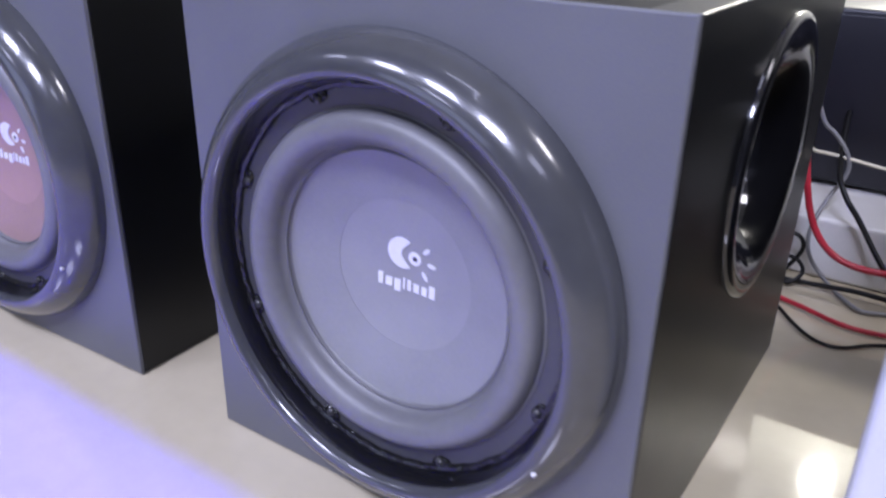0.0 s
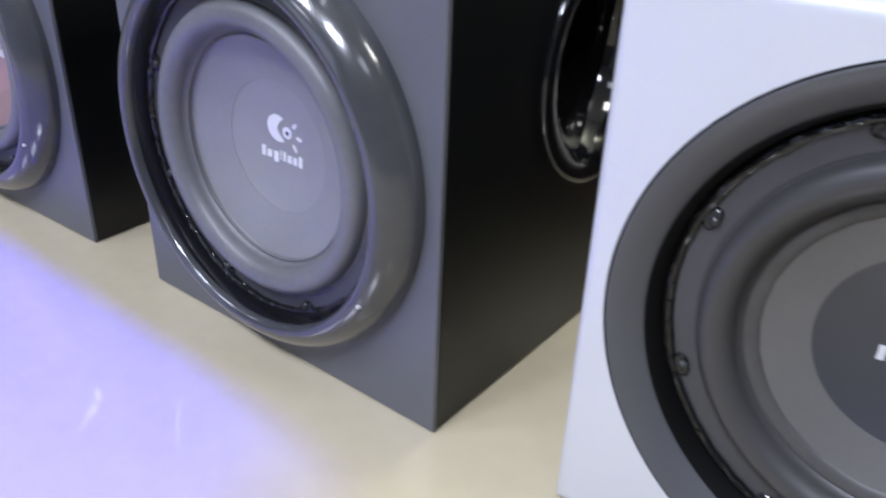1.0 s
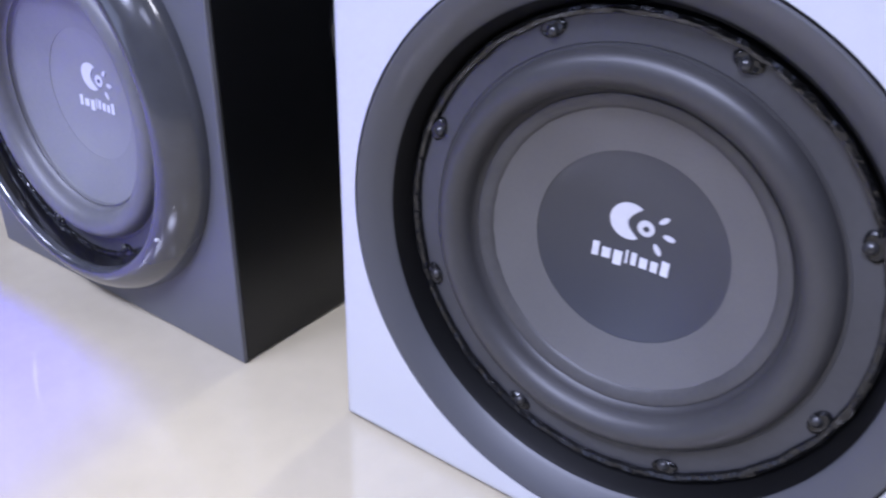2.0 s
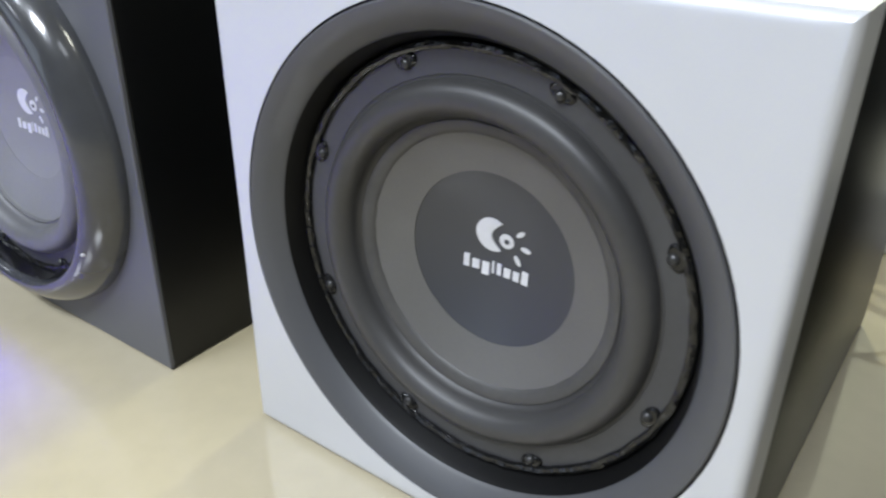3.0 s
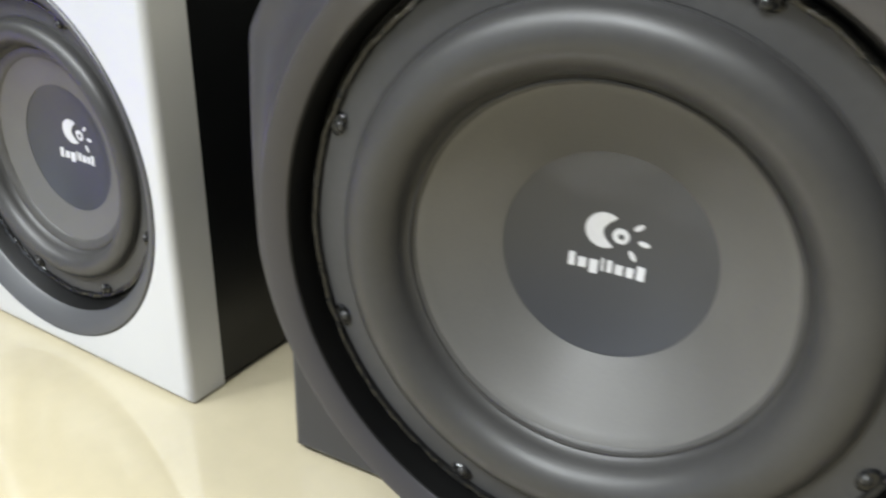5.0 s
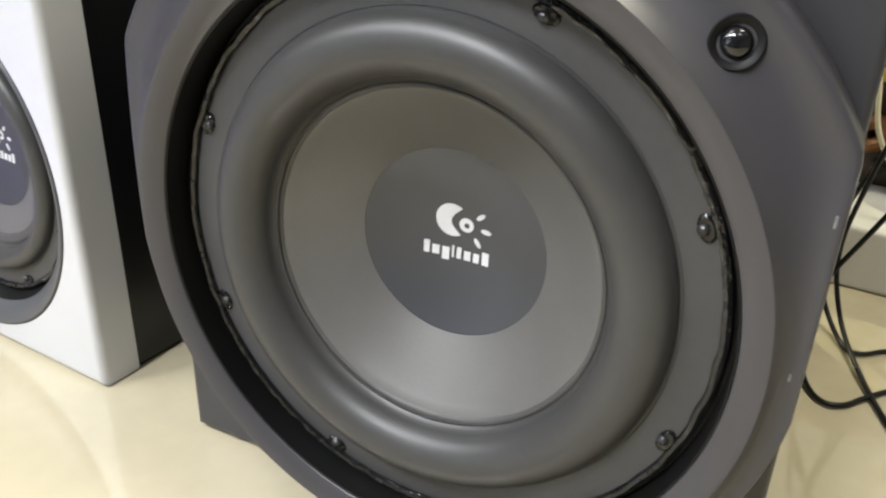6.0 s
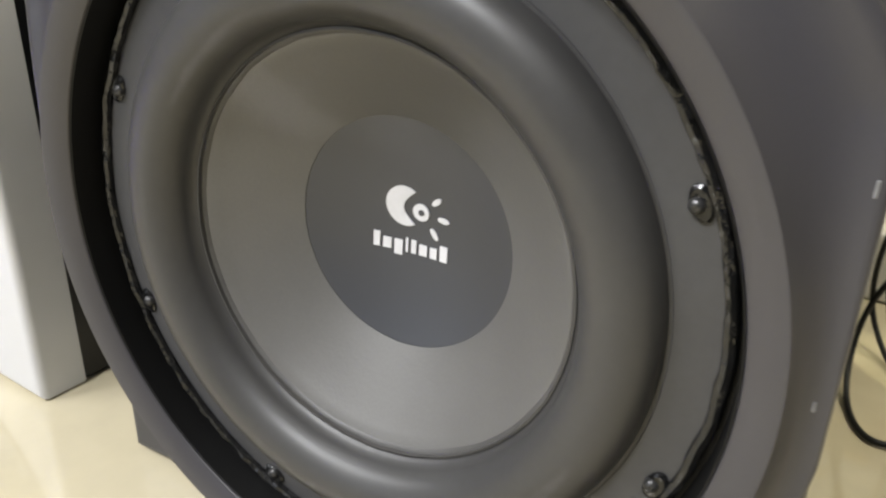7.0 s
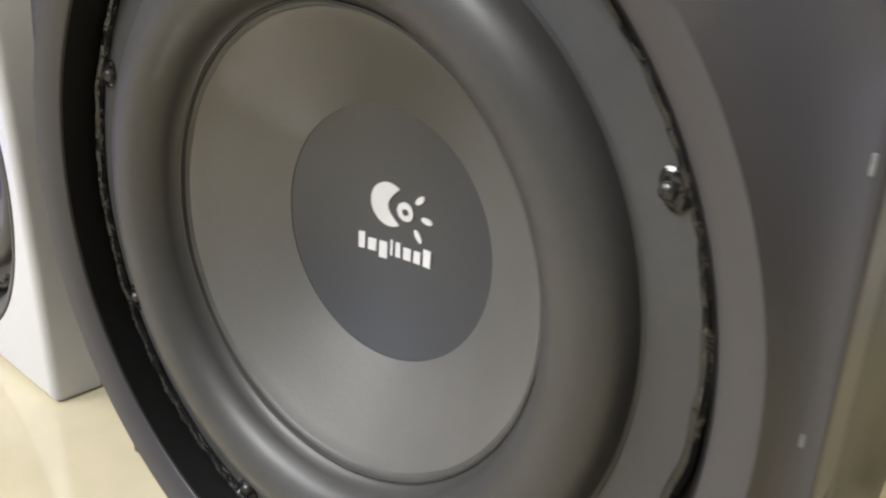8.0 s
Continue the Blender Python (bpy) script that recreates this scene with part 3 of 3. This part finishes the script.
def open_amplifier_module():
    """Bare circuit board on edge with copper coils and taped transformers."""
    base = tagged(new("amplifier_module"), "open brown circuit board with copper coils and yellow tape", "circuit board")
    base.matrix_basis = pose(0.655, 0.56, LEDGE_Z, 0, 0, 4)
    part("circuit_board", box(0, 0.24, 0.045, 0.048, 0, 0.185, 0.0005), BOARD, base, "brown circuit board standing on edge")
    part("heat_sink", box(-0.004, 0.244, 0.049, 0.062, 0, 0.155, 0.002), DEVICE, base)
    rng = random.Random(4)
    for k, (x, z) in enumerate(((0.045, 0.055), (0.085, 0.125), (0.135, 0.06), (0.18, 0.12))):
        prof = [(0.012 + 0.008 * math.cos(t * math.pi / 5), 0.008 * math.sin(t * math.pi / 5)) for t in range(10)]
        part("coil", lathe(prof, 40, True, lambda a, r, w: (0.0006 * math.sin(36 * a), 0)), COPPER, base, "copper-wound ring coil", (x, 0.036, z))
    for x, z, w, h in ((0.03, 0.105, 0.032, 0.026), (0.08, 0.075, 0.036, 0.03), (0.125, 0.125, 0.03, 0.024), (0.04, 0.148, 0.03, 0.016), (0.012, 0.070, 0.016, 0.02), (0.014, 0.036, 0.02, 0.016), (0.15, 0.09, 0.03, 0.022), (0.066, 0.034, 0.026, 0.018)):
        t = part("transformer", box(x, x + w, 0.014, 0.0445, z, z + h, 0.002), DEVICE, base)
        part("tape_wrap", box(x - 0.0008, x + w + 0.0008, 0.013, 0.0446, z + h * 0.25, z + h * 0.75, 0.001), TAPE, t, "yellow insulating tape")
    for x in (0.02, 0.06, 0.105, 0.15, 0.165, 0.2):
        z = rng.uniform(0.01, 0.03)
        w = 0.0006
        part("wire", box(x - w, x + w, 0.020 - 4 * z * 0.1, 0.0215, z + 0.01, z + 0.01 + rng.uniform(0.05, 0.11), 0.0002), BLACK_CABLE, base, "thin dark wire")
        part("capacitor", lathe([(0, -0.0215), (0.005, -0.0215), (0.006, -0.0205), (0.006, 0)], 20), BLACK_CABLE, base, "", (x, 0.0448, z + 0.006))
    return base


open_amplifier_module()

R1, R2 = 0.0020, 0.0016
cable("cable", [(-0.130, 0.57, 0.16), (-0.118, 0.47, 0.155), (-0.107, 0.43, 0.125), (-0.094, 0.43, 0.073), (-0.073, 0.43, 0.046), (-0.048, 0.43, 0.038), (-0.02, 0.43, 0.04), (0.03, 0.45, 0.03), (0.07, 0.46, 0.003)], 0.0030, RED_CABLE, "thick red cable hanging behind the boxes")
cable("cable", [(-0.16, 0.42, 0.004), (-0.104, 0.407, 0.004), (-0.075, 0.397, 0.004), (-0.046, 0.383, 0.004), (-0.017, 0.384, 0.004), (0.05, 0.40, 0.004)], 0.0022, RED_CABLE, "red cable lying on the cream table")
cable("cable", [(-0.16, 0.42, 0.003), (-0.105, 0.40, 0.003), (-0.082, 0.367, 0.003), (-0.06, 0.344, 0.003), (-0.038, 0.342, 0.003), (-0.015, 0.372, 0.003), (0.03, 0.39, 0.003)], R2, BLACK_CABLE, "thin black cable lying on the cream table")
cable("cable", [(-0.14, 0.575, 0.12), (-0.118, 0.50, 0.116), (-0.101, 0.50, 0.116), (-0.081, 0.50, 0.114), (-0.058, 0.50, 0.111), (0.0, 0.52, 0.10), (0.05, 0.574, 0.09)], R2, WHITE_CABLE, "thin pale cable along the amplifier front")
cable("cable", [(-0.13, 0.575, 0.15), (-0.111, 0.50, 0.143), (-0.098, 0.50, 0.136), (-0.083, 0.50, 0.118), (-0.079, 0.50, 0.101), (-0.089, 0.49, 0.082), (-0.098, 0.47, 0.054), (-0.095, 0.465, 0.026), (-0.071, 0.46, 0.004), (-0.044, 0.426, 0.003), (-0.03, 0.421, 0.003), (0.0, 0.44, 0.003)], R1, GREY_CABLE, "dark grey cable looping down to the table")
cable("cable", [(-0.10, 0.575, 0.14), (-0.088, 0.48, 0.11), (-0.074, 0.46, 0.09), (-0.058, 0.46, 0.072), (-0.037, 0.45, 0.045), (0.0, 0.43, 0.01), (0.04, 0.42, 0.003)], 0.0026, BLACK_CABLE, "black cable hanging off the ledge")
cable("cable", [(-0.13, 0.46, 0.03), (-0.118, 0.45, 0.046), (-0.104, 0.45, 0.052), (-0.095, 0.45, 0.041), (-0.101, 0.45, 0.025), (-0.111, 0.45, 0.010), (-0.104, 0.435, 0.003), (-0.089, 0.45, 0.014), (-0.102, 0.45, 0.03), (-0.12, 0.45, 0.02), (-0.13, 0.44, 0.003)], R1, BLACK_CABLE, "tangled black cable on the table")
cable("cable", [(-0.16, 0.45, 0.003), (-0.112, 0.45, 0.003), (-0.083, 0.45, 0.005), (-0.029, 0.45, 0.010), (0.03, 0.45, 0.003)], 0.0024, BLACK_CABLE, "black cable lying on the cream table")
# behind the silver box
cable("cable", [(0.12, 0.70, 0.10), (0.18, 0.55, 0.118), (0.231, 0.52, 0.123), (0.245, 0.52, 0.131), (0.271, 0.52, 0.129), (0.299, 0.52, 0.134), (0.36, 0.56, 0.12), (0.40, 0.695, 0.09)], 0.0026, BLACK_CABLE, "black cable strung over the ledge")
cable("cable", [(0.12, 0.70, 0.09), (0.19, 0.53, 0.125), (0.239, 0.50, 0.127), (0.257, 0.50, 0.124), (0.278, 0.50, 0.118), (0.30, 0.50, 0.105), (0.34, 0.50, 0.07), (0.38, 0.47, 0.003)], 0.0026, BLACK_CABLE, "black cable drooping to the table")
# beside the large subwoofer
cable("cable", [(0.74, 0.565, 0.21), (0.735, 0.45, 0.20), (0.721, 0.40, 0.169), (0.705, 0.40, 0.128), (0.693, 0.40, 0.082), (0.695, 0.40, 0.031), (0.714, 0.381, 0.003), (0.732, 0.344, 0.003), (0.763, 0.383, 0.003), (0.85, 0.42, 0.003)], R1, BLACK_CABLE, "black cable looping down beside the large box")
cable("cable", [(0.82, 0.565, 0.18), (0.76, 0.36, 0.17), (0.733, 0.34, 0.139), (0.717, 0.34, 0.103), (0.699, 0.34, 0.065), (0.694, 0.34, 0.029), (0.699, 0.306, 0.003), (0.715, 0.268, 0.003), (0.734, 0.269, 0.003), (0.749, 0.297, 0.003), (0.80, 0.36, 0.003)], R1, BLACK_CABLE, "black cable with a wide loop on the table")
cable("cable", [(0.75, 0.565, 0.215), (0.728, 0.42, 0.21), (0.719, 0.38, 0.184), (0.709, 0.38, 0.135), (0.700, 0.38, 0.072), (0.717, 0.38, 0.011), (0.744, 0.31, 0.003), (0.762, 0.269, 0.003), (0.774, 0.243, 0.003), (0.80, 0.22, 0.003)], R1, BLACK_CABLE, "black cable trailing across the cream table")
cable("cable", [(0.672, 0.565, 0.15), (0.680, 0.52, 0.18), (0.688, 0.505, 0.211), (0.696, 0.505, 0.184), (0.701, 0.505, 0.151), (0.712, 0.505, 0.128), (0.729, 0.505, 0.106), (0.76, 0.50, 0.064)], 0.0023, WHITE_CABLE, "cream cable hooked over the circuit board")
